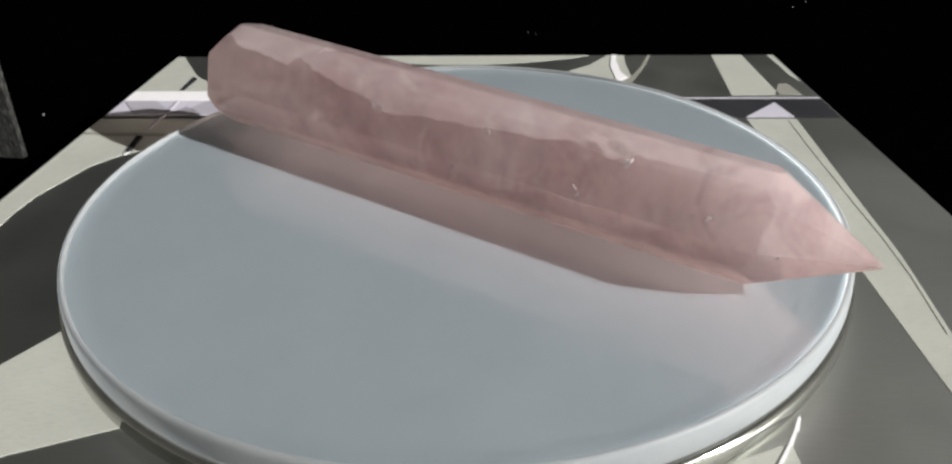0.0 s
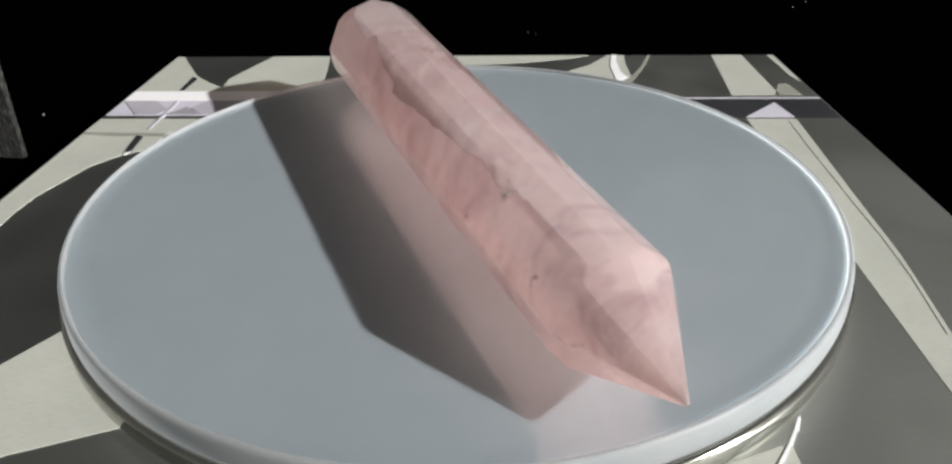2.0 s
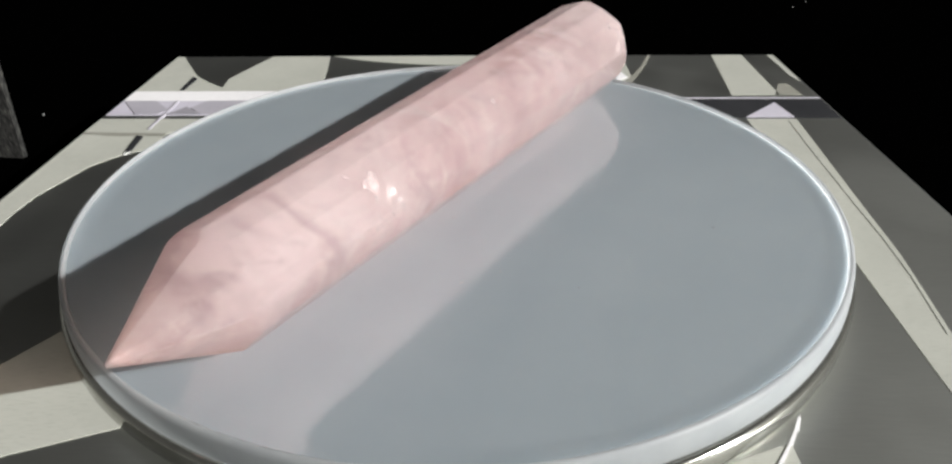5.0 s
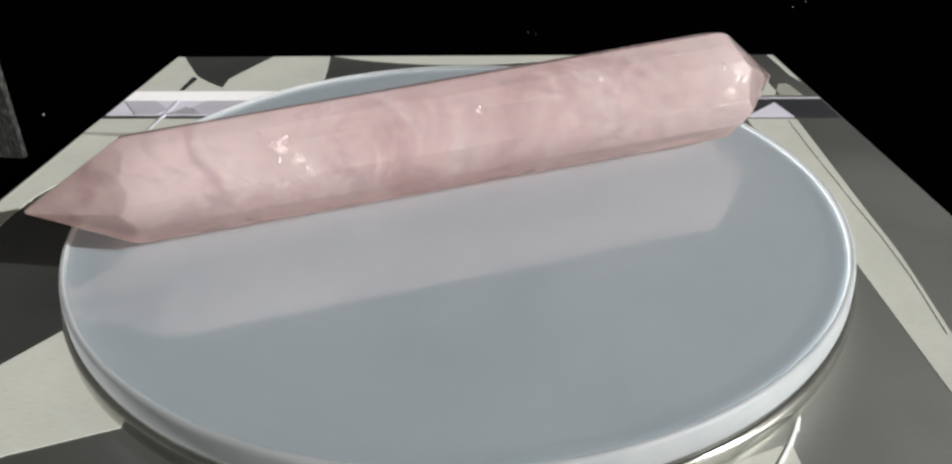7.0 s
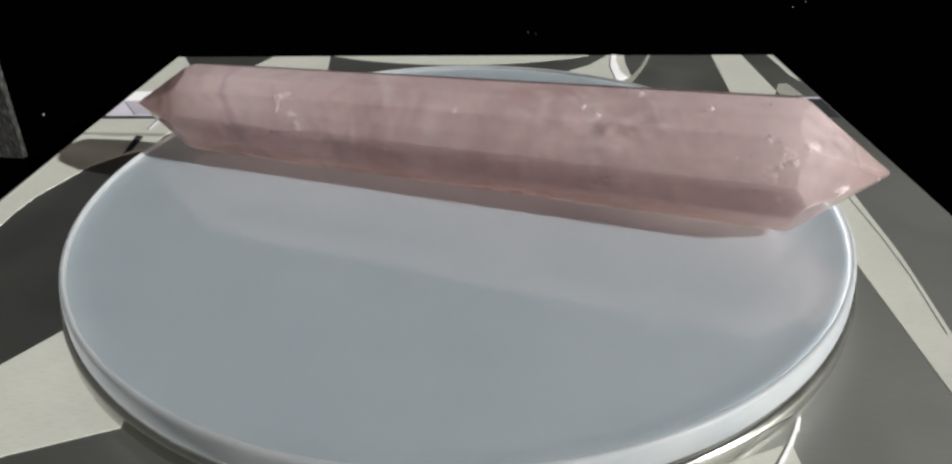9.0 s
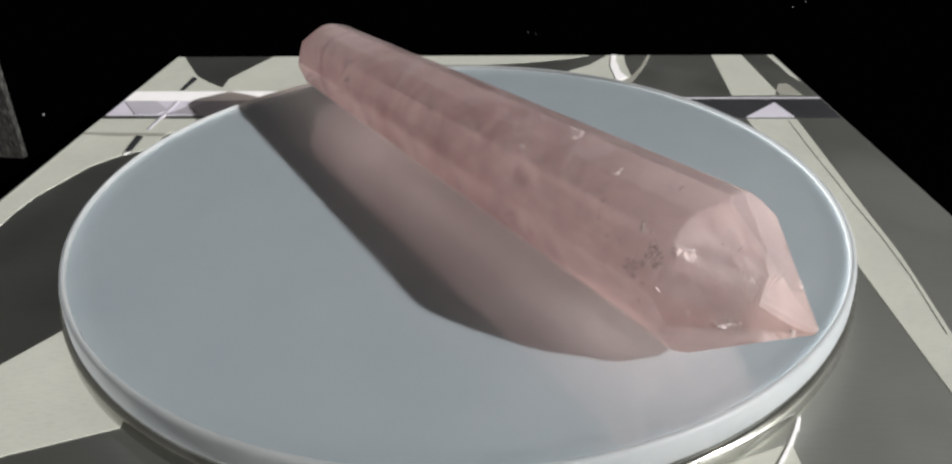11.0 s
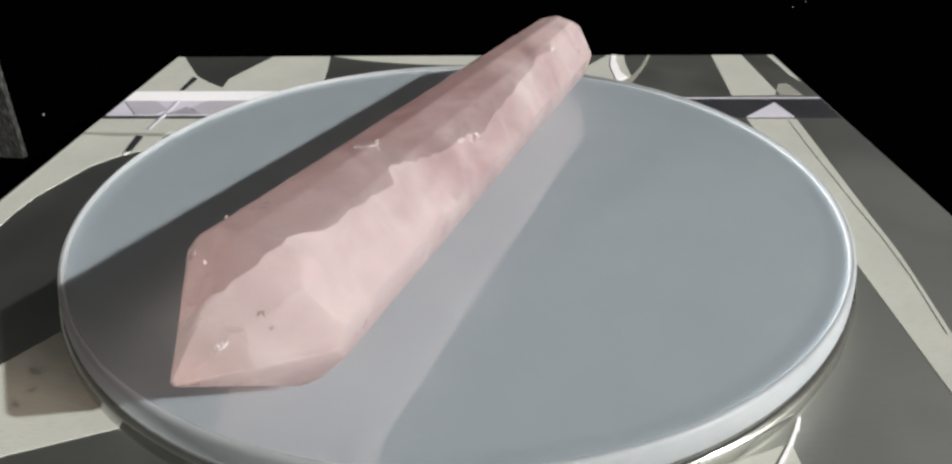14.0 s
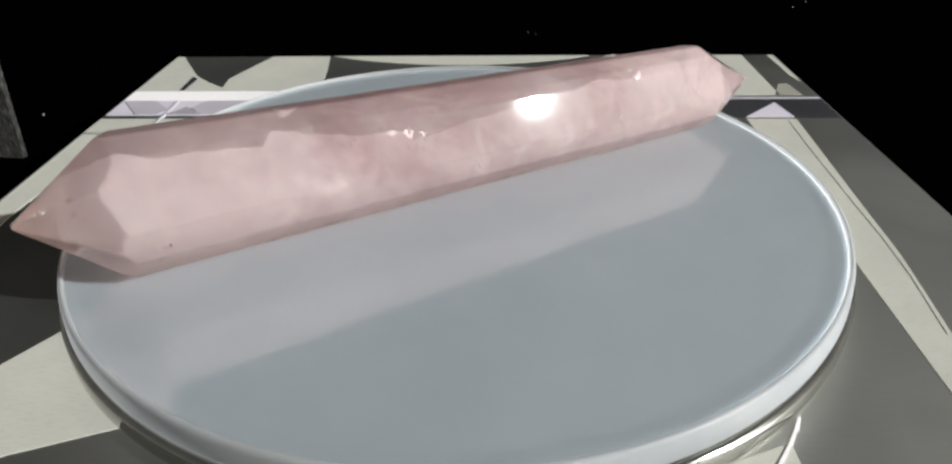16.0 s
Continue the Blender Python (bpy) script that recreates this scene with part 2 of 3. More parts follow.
def slab(outline, z0, z1, bevel=0.0):
    """A flat plate with the given outline (in U), from z0 to z1 (metres)."""
    bm = bmesh.new()
    lower = [bm.verts.new((x * U, y * U, z0)) for x, y in outline]
    upper = [bm.verts.new((x * U, y * U, z1)) for x, y in outline]
    n = len(outline)
    bm.faces.new(upper)
    bm.faces.new(lower[::-1])
    for i in range(n):
        bm.faces.new((lower[i], lower[(i + 1) % n], upper[(i + 1) % n], upper[i]))
    if bevel:
        bmesh.ops.bevel(bm, geom=[e for e in bm.edges], offset=bevel, segments=2, affect="EDGES", profile=0.5)
    return bm


def lathe(profile, steps=192):
    """A turned solid from a closed profile of (radius, height) in U."""
    bm = bmesh.new()
    rings = []
    for r, z in profile:
        if r < 1e-6:
            rings.append([bm.verts.new((0, 0, z * U))])
        else:
            rings.append([bm.verts.new((r * U * math.cos(2 * math.pi * k / steps), r * U * math.sin(2 * math.pi * k / steps), z * U)) for k in range(steps)])
    for a, b in zip(rings, rings[1:]):
        for k in range(steps):
            j = (k + 1) % steps
            if len(a) == 1 and len(b) > 1:
                bm.faces.new((a[0], b[k], b[j]))
            elif len(b) == 1 and len(a) > 1:
                bm.faces.new((a[k], b[0], a[j]))
            elif len(a) > 1:
                bm.faces.new((a[k], b[k], b[j], a[j]))
    return bm


# ---- setting: black cloth on the table and behind ----
def black_cloth():
    bm = bmesh.new()
    bmesh.ops.create_grid(bm, x_segments=2, y_segments=2, size=0.9)
    table = part("ground", bm, VELVET)
    tagged(table, "black velvet cloth spread on the table", "cloth", kind="structure")
    bm = bmesh.new()
    n = 160
    rows = []
    for i in range(n + 1):
        x = -0.85 + 1.7 * i / n
        y = 0.42 + 0.010 * math.sin(x * 31.0) + 0.006 * math.sin(x * 73.0 + 1.0)
        # out of view; cut lower on this side so sky brightens the reflections
        h = min(1.0, max(0.0, (x + 0.06) / 0.22))
        top = 0.6 - 0.37 * h * h * (3 - 2 * h)
        rows.append([bm.verts.new((x, y, z)) for z in (0.001, top / 2, top)])
    for a, b in zip(rows, rows[1:]):
        for k in range(2):
            bm.faces.new((a[k], b[k], b[k + 1], a[k + 1]))
    bd = part("backdrop", bm, VELVET, smooth=True)
    tagged(bd, "unseen black curtain cut low on one side for brighter reflections", "backdrop", kind="structure")


black_cloth()


def fabric_flap():
    """A stiff ribbed flap of the cloth that stands beside the base and catches the sun."""
    m, nt, b = material("ribbed_black_fabric")
    rib = noise_tex(nt, 1500.0, 3.0, 0.7, ((1.0, 1.0, 0.25), (0, 8, 0)))
    r = ramp(nt, rib.outputs["Fac"], [(0.42, (0.002, 0.002, 0.002)), (0.62, (0.05, 0.05, 0.045)), (0.78, (0.16, 0.16, 0.14))])
    nt.links.new(r.outputs["Color"], b.inputs["Base Color"])
    b.inputs["Roughness"].default_value = 0.9
    bm = bmesh.new()
    base = [(-2.059, 1.11, -0.45), (-2.60, 1.16, -0.45), (-2.58, 1.15, 0.06), (-2.022, 1.105, 0.0)]
    front = [bm.verts.new(((x) * U, y * U, (z + 0.45) * U)) for x, y, z in base]
    back = [bm.verts.new(((x) * U, (y + 0.03) * U, (z + 0.45) * U)) for x, y, z in base]
    bm.faces.new(front)
    bm.faces.new(back[::-1])
    for k in range(4):
        bm.faces.new((front[k], back[k], back[(k + 1) % 4], front[(k + 1) % 4]))
    ob = part("fabric_flap", bm, m)
    tagged(ob, "stiff ribbed black fabric flap standing on the cloth", "fabric")


fabric_flap()


def lint():
    """A few specks of lint on the cloth."""
    bm = bmesh.new()
    for x, y, r in ((2.552, 3.937, 0.6), (2.397, 3.785, 0.45), (0.336, 3.125, 0.25), (0.385, 3.09, 0.2), (-2.257, 1.631, 0.4)):
        m = Matrix.Translation((x * U, y * U, r * 0.0007)) @ pose(0, 0, 0, 0, 0, 40 * x) @ Matrix.Diagonal((1.5, 0.8, 0.8, 1))
        bmesh.ops.create_icosphere(bm, subdivisions=1, radius=r * 0.001, matrix=m)
    ob = part("lint", bm, DUST)
    tagged(ob, "tiny grey specks of lint on black velvet", "lint", kind="stuff")


lint()


# ---- the square base ----
PLATE_TOP = 0.35 * U
BX0, BX1, BY0, BY1 = -1.417, 1.405, -1.37, 1.500


def square_base():
    base = new("display_base")
    tagged(base, "square brushed steel base plate with painted light patches", "base")
    part("body", slab([(BX0, BY0), (BX1, BY0), (BX1, BY1), (BX0, BY1)], 0.0, PLATE_TOP, 0.0006), STEEL, base)
    t = 0.0001

    # flat patches traced from the camera's view: painted sunlight, shade and reflections
    def light_shade_patch(name, outline, mat, label="", lift=0.0):
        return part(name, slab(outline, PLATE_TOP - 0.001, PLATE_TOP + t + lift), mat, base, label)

    e = 0.010
    # painted sunlight, left: back part cut by the disc's shadow arc, front part straight

    light_shade_patch("sunlit_side", [(-1.407, 0.578), (-1.102, 0.572), (-1.104, 0.447), (-1.170, 0.417), (-1.246, 0.323), (-1.283, 0.200), (-1.311, 0.111), (-1.320, -0.001), (-1.307, -0.191), (-1.402, -0.097)], SUNLIT_CREAM, "painted sunlight with a curved shadow edge")
    light_shade_patch("sunlit_side", [(-1.30, -1.10), (-0.812, -0.888), (-0.619, -0.815), (-0.35, -0.70), (-0.35, -0.20), (-0.70, -0.20), (-0.887, -0.530), (-0.961, -0.645), (-1.30, -1.05)], SUNLIT_CREAM, "scratched patch of painted sunlight")
    light_shade_patch("sunlit_front", [(0.30, -0.97), (0.580, -0.864), (0.647, -0.838), (0.66, -1.33), (0.30, -1.33)], SUNLIT_CREAM, "patch of painted sunlight")
    # reflected bands at the back left, painted as cream, lilac and white strips
    light_shade_patch("cream_reflection", [(-1.407, 0.722), (-0.987, 0.720), (-1.050, 0.610), (-1.098, 0.583), (-1.407, 0.595)], SUNLIT_CREAM, "painted cream reflection strip", 0.0001)
    light_shade_patch("dim_reflection", [(-1.30, 0.560), (-1.10, 0.560), (-1.098, 0.583), (-1.427 + 0.02, 0.594), (-1.407, 0.588)], OLIVE, "painted dull reflection line", 0.0001)
    light_shade_patch("lilac_reflection", [(BX0 + e, 0.760), (-0.70, 0.760), (-0.70, 0.912), (BX0 + e, 0.912)], LILAC, "painted lilac reflection strip")
    light_shade_patch("white_reflection", [(BX0 + e, 0.915), (-0.60, 0.915), (-0.60, 1.022), (BX0 + e, 1.022)], WHITE, "painted white reflection strip")
    light_shade_patch("sunlit_back", [(-1.407, 1.490), (-1.376, 1.490), (-1.280, 1.324), (-1.215, 1.215), (-1.130, 1.128), (-1.054, 1.067), (-1.061, 1.174), (-1.029, 1.270), (-0.949, 1.490), (-0.679, 1.490), (-0.655, 1.317), (-0.640, 1.154), (-0.773, 1.021), (-1.407, 1.026)], SUNLIT_CREAM, "painted sunlight with a dark reflection as notch")
    light_shade_patch("dark_line", [(-1.225, 1.199), (-1.197, 1.167), (-1.204, 1.031), (-1.220, 1.031)], DARK, "thin dark diagonal line", 0.0003)
    # arc of light and flare at the back edge, painted as flat shapes
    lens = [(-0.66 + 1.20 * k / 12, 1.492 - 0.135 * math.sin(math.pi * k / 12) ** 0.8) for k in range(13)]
    light_shade_patch("light_arc", lens, SUNLIT_CREAM, "painted arc of light")
    light_shade_patch("painted_flare", [(0.423, 1.264), (0.527, 1.347), (0.629, 1.490), (0.646, 1.490), (0.706, 1.490), (0.693, 1.362), (0.693, 1.197), (0.629, 1.120), (0.535, 1.191)], SUNLIT_CREAM, "painted flare wedge")
    light_shade_patch("painted_flare", [(0.816, 1.490), (0.828, 1.490), (0.782, 1.353), (0.720, 1.205), (0.670, 1.090), (0.628, 1.113), (0.693, 1.197), (0.760, 1.336)], OLIVE, "painted thin curved flare streak")
    light_shade_patch("painted_flare", [(0.646, 1.490), (0.672, 1.490), (0.656, 1.406), (0.654, 1.253), (0.673, 1.174), (0.620, 1.128), (0.619, 1.320)], WHITE, "painted narrow bright flare", 0.0002)
    # bright and dull reflections painted into the corner
    light_shade_patch("corner_reflection", [(1.231, 0.964), (1.285, 1.092), (1.325, 1.099), (1.340, 0.963)], OLIVE, "painted small dull reflection")
    light_shade_patch("corner_reflection", [(1.367, 1.488), (1.395, 1.487), (1.395, 1.167), (1.389, 1.121), (1.371, 1.198), (1.373, 1.295), (1.370, 1.381)], SUNLIT_CREAM, "painted bright corner reflection")
    # strips of light painted along the right side
    light_shade_patch("sunlit_long_strip", [(1.041, 0.714), (1.033, 0.20), (1.027, -0.210), (1.013, -0.70), (1.010, -1.20), (1.052, -1.20), (1.110, -0.555), (1.158, -0.205), (1.181, 0.127), (1.225, 0.714)], SUNLIT_CREAM, "long strip of painted light")
    light_shade_patch("sunlit_short_strip", [(1.056, 0.963), (1.250, 0.963), (1.252, 1.490), (1.112, 1.490)], SUNLIT_CREAM, "short strip of painted light")
    # dark band, pale line and wedge paint reflections across the back right
    light_shade_patch("dark_reflection", [(0.55, 0.722), (BX1 - e, 0.722), (BX1 - e, 0.918), (0.55, 0.918)], DARK, "painted dark reflection strip")
    light_shade_patch("reflected_line", [(0.55, 0.928), (BX1 - e, 0.928), (BX1 - e, 0.938), (0.55, 0.938)], LILAC, "painted thin pale reflection line")
    light_shade_patch("reflected_wedge", [(1.042, 0.726), (1.220, 0.726), (1.196, 0.873)], LILAC, "painted lilac reflection wedge", 0.0003)
    # mauve and grey facets paint the reflection of a corner
    light_shade_patch("mauve_reflection", [(-1.400, 0.908), (-1.270, 0.908), (-1.185, 0.815), (-1.205, 0.766), (-1.295, 0.766)], MAUVE, "painted mauve reflection facet", 0.0002)
    light_shade_patch("mauve_reflection", [(-1.060, 0.908), (-0.80, 0.908), (-0.80, 0.766), (-1.035, 0.766), (-1.100, 0.830)], MAUVE, "painted mauve reflection facet", 0.0002)
    light_shade_patch("grey_reflection", [(-1.120, 0.838), (-1.035, 0.766), (-1.185, 0.766), (-1.150, 0.785)], DUSK, "painted grey reflection facet", 0.0003)
    light_shade_patch("dark_line", [(-1.196, 0.561), (-1.169, 0.550), (-1.158, 0.427), (-1.176, 0.407)], DARK, "dark diagonal bar", 0.0003)
    light_shade_patch("dark_line", [(-1.183, 0.899), (-1.173, 0.899), (-1.172, 0.616), (-1.181, 0.616)], MAUVE, "thin diagonal line", 0.0004)
    arc_line = ((0.682, -0.775), (0.664, -0.808), (0.639, -0.845), (0.608, -0.886), (0.560, -0.940))
    for (x0, y0), (x1, y1) in zip(arc_line, arc_line[1:]):
        light_shade_patch("bright_line", [(x0, y0), (x0 + 0.006, y0), (x1 + 0.009, y1), (x1, y1)], WHITE, "thin white line", 0.0002)
    crease = ((1.188, 0.688), (1.174, 0.473), (1.164, 0.249), (1.154, 0.050), (1.149, -0.111), (1.134, -0.302), (1.102, -0.524))
    for (x0, y0), (x1, y1) in zip(crease, crease[1:]):
        light_shade_patch("crease", [(x0, y0), (x0 + 0.0008, y0), (x1 + 0.0008, y1), (x1, y1)], OLIVE, "thin crease", 0.0001)
    return base


square_base()


# ---- the turning disc ----
SHIFT = (-0.002 * U, 0.0, 0.0)


def turning_disc():
    disc = new("turntable_disc")
    disc.location = (0, 0, Z0)
    tagged(disc, "round frosted grey acrylic turntable disc", "turntable")
    plate = part("frosted_plate", lathe([(0, 0), (0.945, 0.0), (0.955, 0.0002), (0.965, 0.0007), (0.975, 0.0014), (0.9975, 0.0034), (0.9975, -0.040), (0, -0.040)]), DISC, disc, "frosted grey top with a gently raised edge", smooth=False)
    plate.location = SHIFT
    ring = [(0, -0.0415), (0.9980, -0.0415), (0.9985, 0.0036), (0.9992, 0.0120), (1.0010, 0.0138), (1.0055, 0.0130), (1.0100, 0.0090), (1.0125, 0.001), (1.0150, -0.018), (1.0160, -0.038), (1.0145, -0.0435), (1.004, -0.0460), (0.990, -0.0470), (0.985, -0.0965), (0, -0.0965)]
    rim = part("rim", lathe(ring), RIM, disc, "paler satin rim with a low lip", smooth=True)
    rim.location = SHIFT
    flange = part("glossy_edge", lathe([(0.9905, -0.0480), (1.006, -0.0475), (1.0180, -0.0485), (1.0250, -0.0520), (1.0275, -0.0580), (1.0285, -0.090), (1.0270, -0.0950), (1.021, -0.097), (0.9865, -0.097), (0.9905, -0.0480)]), EDGE, disc, "glossy reflecting edge under it", smooth=True)
    flange.location = SHIFT
    # shadows off: acrylic passes sunlight, and the painted patches on the plate stay bright
    for pane in (plate, rim, flange):
        pane.visible_shadow = False
    rng = random.Random(11)
    bm = bmesh.new()
    for _ in range(14):
        r, a = 0.9 * math.sqrt(rng.random()), rng.uniform(0, 6.283)
        size = rng.uniform(0.00008, 0.0002)
        bmesh.ops.create_icosphere(bm, subdivisions=1, radius=1.0, matrix=Matrix.Translation((r * math.cos(a) * U, r * math.sin(a) * U, 0.00002)) @ pose(0, 0, 0, 0, 0, rng.uniform(0, 360)) @ Matrix.Diagonal((size * rng.uniform(1, 4), size, 0.00005, 1)))
    tagged(part("dust", bm, DUST, disc, "tiny grey dust specks"), kind="stuff")
    return disc


disc = turning_disc()
hub = part("hub", lathe([(0, -0.0998), (0.30, -0.0998), (0.30, -0.0975), (0, -0.0975)], 64), STEEL)
hub.location = (0, 0, Z0)
tagged(hub, "low steel hub under the disc", "hub")


# ---- the crystal ----
TIP_A = np.array([0.8658, -0.6051, 0.1294])
TIP_B = np.array([-0.8818, 0.5863, 0.1682])
RAD_A = [0.1319, 0.1454, 0.1614, 0.1558, 0.1438, 0.1396, 0.1271, 0.1146, 0.1065, 0.1116, 0.1079, 0.1231]
RAD_B = [0.1254, 0.1242, 0.1401, 0.1497, 0.1704, 0.1906, 0.1967, 0.2029, 0.2025, 0.1788, 0.1578, 0.1335]


def crystal_rings():
    ax = TIP_B - TIP_A
    length = np.linalg.norm(ax)
    ax = ax / length
    up = np.array([0, 0, 1.0]) - ax * ax[2]
    up /= np.linalg.norm(up)
    side = np.cross(ax, up)
    k = np.arange(12) * math.pi / 6

    def ring(along, tilt, off, rad):
        r = np.array(rad)
        s, c = np.sin(k), np.cos(k)
        return TIP_A + np.outer(along + tilt[0] * r * s + tilt[1] * r * c, ax) + np.outer(off[0] + r * s, side) + np.outer(off[1] + r * c, up)

    a = ring(0.246, (0.0212, 0.0604), (-0.0207, 0.0058), RAD_A)
    b = ring(length - 0.2299, (0.0111, -0.0236), (0.0106, 0.0379), RAD_B)
    return a, b


# facet directions fitted to where the sun's glint shows in the camera's view
SIDE_FACET = np.array([-0.4648, -0.7373, 0.4902])
FAR_FACET = np.array([0.5105, 0.7080, 0.4880])


def crystal_planes():
    """Flat facets: thirteen long sides and a blunt point of a few wider facets at each end."""
    a, b = crystal_rings()
    mid = (TIP_A + TIP_B) / 2
    planes = []
    for i in range(12):
        j = (i + 1) % 12
        n = np.cross(b[j] - a[i], b[i] - a[j])
        n /= np.linalg.norm(n)
        quad = [a[i], a[j], b[i], b[j]]
        if n @ (quad[0] - mid) < 0:
            n = -n
        if i == 9:  # tilted to put the sun's glint where the camera sees it
            planes.append((SIDE_FACET, 0.2175))
        else:
            planes.append((n, float(np.mean([n @ x for x in quad]))))
    planes.append((FAR_FACET, 0.2105))
    for tip, ring, ends in ((TIP_A, a, (15, 62, 108, 150, 200, 243, 290, 333)), (TIP_B, b, (28, 75, 130, 182, 232, 285, 338))):
        ax = (tip - mid) / np.linalg.norm(tip - mid)
        up = np.array([0, 0, 1.0]) - ax * ax[2]
        up /= np.linalg.norm(up)
        side = np.cross(ax, up)
        for deg in ends:
            out = up * math.cos(radians(deg)) + side * math.sin(radians(deg))
            rel = ring - tip
            # the flattest tilt at which the facet still touches the ring
            tilt = max(float(-(r @ out) / (r @ ax)) for r in rel)
            n = out * 0.985 + ax * tilt
            n /= np.linalg.norm(n)
            planes.append((n, float(n @ tip)))
    return np.array([p[0] for p in planes]), np.array([p[1] for p in planes])


FACETS, DEPTHS = crystal_planes()


def crystal_shell(inset=0.0, soften=0.00035):
    N, d = FACETS, DEPTHS - inset
    pts = []
    m = len(d)
    for i in range(m):
        for j in range(i + 1, m):
            for k in range(j + 1, m):
                M = N[[i, j, k]]
                if abs(np.linalg.det(M)) < 1e-5:
                    continue
                x = np.linalg.solve(M, d[[i, j, k]])
                if np.all(N @ x <= d + 1e-7):
                    pts.append(x)
    bm = bmesh.new()
    for x in pts:
        bm.verts.new(Vector(x) * U)
    bmesh.ops.remove_doubles(bm, verts=bm.verts, dist=0.0001)
    out = bmesh.ops.convex_hull(bm, input=bm.verts)
    bmesh.ops.delete(bm, geom=[g for g in out["geom_interior"] if isinstance(g, bmesh.types.BMVert)], context="VERTS")
    bmesh.ops.dissolve_limit(bm, angle_limit=radians(1.0), verts=bm.verts, edges=bm.edges)
    bmesh.ops.bevel(bm, geom=list(bm.edges), offset=soften, segments=3, affect="EDGES", profile=0.5, clamp_overlap=True)
    return bm


def inside_point(along, angle, share):
    """A point of the crystal: share of the way from its axis to its surface."""
    ax = TIP_B - TIP_A
    ax = ax / np.linalg.norm(ax)
    up = np.array([0, 0, 1.0]) - ax * ax[2]
    up /= np.linalg.norm(up)
    side = np.cross(ax, up)
    centre = TIP_A + (TIP_B - TIP_A) * along
    out = up * math.cos(angle) + side * math.sin(angle)
    slope = FACETS @ out
    gap = DEPTHS - FACETS @ centre
    reach = min(g / k for g, k in zip(gap, slope) if k > 1e-6)
    return centre + out * reach * share


def facet_normal(point):
    """The direction of the facet that lies closest over a point of the crystal."""
    return Vector(FACETS[int(np.argmin(DEPTHS - FACETS @ (np.array(point) / U)))])


# the one sharp natural ridge inside: share of the length from the first tip, degrees round the axis
RIDGE = ((0.0, -20), (0.24, -26), (0.27, -36), (0.31, -31), (0.36, -38), (0.40, -41), (0.45, -46), (0.50, -50), (0.56, -57), (0.585, -57), (0.60, -48), (0.64, -46), (0.67, -41), (0.70, -37), (0.722, -30), (0.739, -27), (0.752, -39), (0.80, -37), (0.85, -34), (0.89, -25), (0.91, -18), (0.935, -9), (0.953, 14), (0.96, 60), (1.0, 90))


# crumpled healed fractures: share of the length, half width, angle round the axis, half spread
CRUMPLED = ((0.935, 0.035, 0.75, 0.40), (0.67, 0.05, -1.35, 0.22), (0.29, 0.03, -0.45, 0.14), (0.70, 0.05, 0.9, 0.20), (0.55, 0.03, 2.2, 0.3))


def ridge_angle(f):
    for (f0, a0), (f1, a1) in zip(RIDGE, RIDGE[1:]):
        if f <= f1:
            h = (f - f0) / (f1 - f0)
            h = h * h * (3 - 2 * h)
            break
    wave = 2.0 * noise.noise((f * 40.0, 4.1, 0.2)) + 1.6 * noise.noise((f * 110.0, 1.1, 5.2))
    return radians(a0 + (a1 - a0) * h + wave)


def crystal_core():
    """The milky body inside the clear skin. Its surface is shaded as two broad cleavage faces that meet in one wavy ridge."""
    bm = bmesh.new()
    rows, cols = 300, 180
    axis = Vector(TIP_B - TIP_A).normalized()
    up = (Vector((0, 0, 1)) - axis * axis.z).normalized()
    side = axis.cross(up)
    rings, facing = [], []
    for i in range(rows + 1):
        f = 0.004 + (0.996 - 0.004) * i / rows
        first = ridge_angle(f)
        lit = (first + radians(160)) / 2
        turns = [first, radians(70), radians(150), radians(195), radians(255), first + 2 * math.pi]
        faces = [lit, lit, radians(150), radians(195), radians(267), radians(267)]
        ring = []
        for k in range(cols):
            ang = first + 2 * math.pi * (k + 0.5) / cols
            mid = float(np.interp(ang, turns, faces))
            n = noise.fractal(Vector((f * 9.0, math.cos(ang) * 1.1, math.sin(ang) * 1.1)), 0.9, 2.2, 5)
            share = min(0.983, 0.976 + 0.007 * n)
            ring.append(bm.verts.new(Vector(inside_point(f, ang, share)) * U))
            ripple = noise.noise_vector(Vector((f * 30.0, ang * 1.3, 2.0))) * 0.10
            rough = max(math.exp(-((f - c) / w) ** 2 - (math.sin((ang - a) / 2) / v) ** 2) for c, w, a, v in CRUMPLED)
            ripple += noise.turbulence_vector(Vector((f * 46.0, math.cos(ang) * 5.0, math.sin(ang) * 5.0)), 4, False) * (1.1 * rough)
            edge = min(1.0, max(0.0, (f - 0.12) / 0.2))
            ends = axis * (0.55 * (min(1.0, max(0.0, (f - 0.84) / 0.08)) - min(1.0, max(0.0, (0.18 - f) / 0.08))))
            facing.append(ends + (up * math.cos(mid) + side * math.sin(mid)) * edge + (up * math.cos(ang) + side * math.sin(ang)) * (1 - edge) + ripple)
        rings.append(ring)
    for a, b in zip(rings, rings[1:]):
        for k in range(cols):
            bm.faces.new((a[k], a[(k + 1) % cols], b[(k + 1) % cols], b[k]))
    bm.faces.new(rings[0])
    bm.faces.new(rings[-1])
    bmesh.ops.recalc_face_normals(bm, faces=bm.faces)
    bm.normal_update()
    normals = [(n * 0.66 + facet_normal(v.co) * 0.50 + v.normal * 0.10).normalized() for n, v in zip(facing, bm.verts)]
    return bm, normals


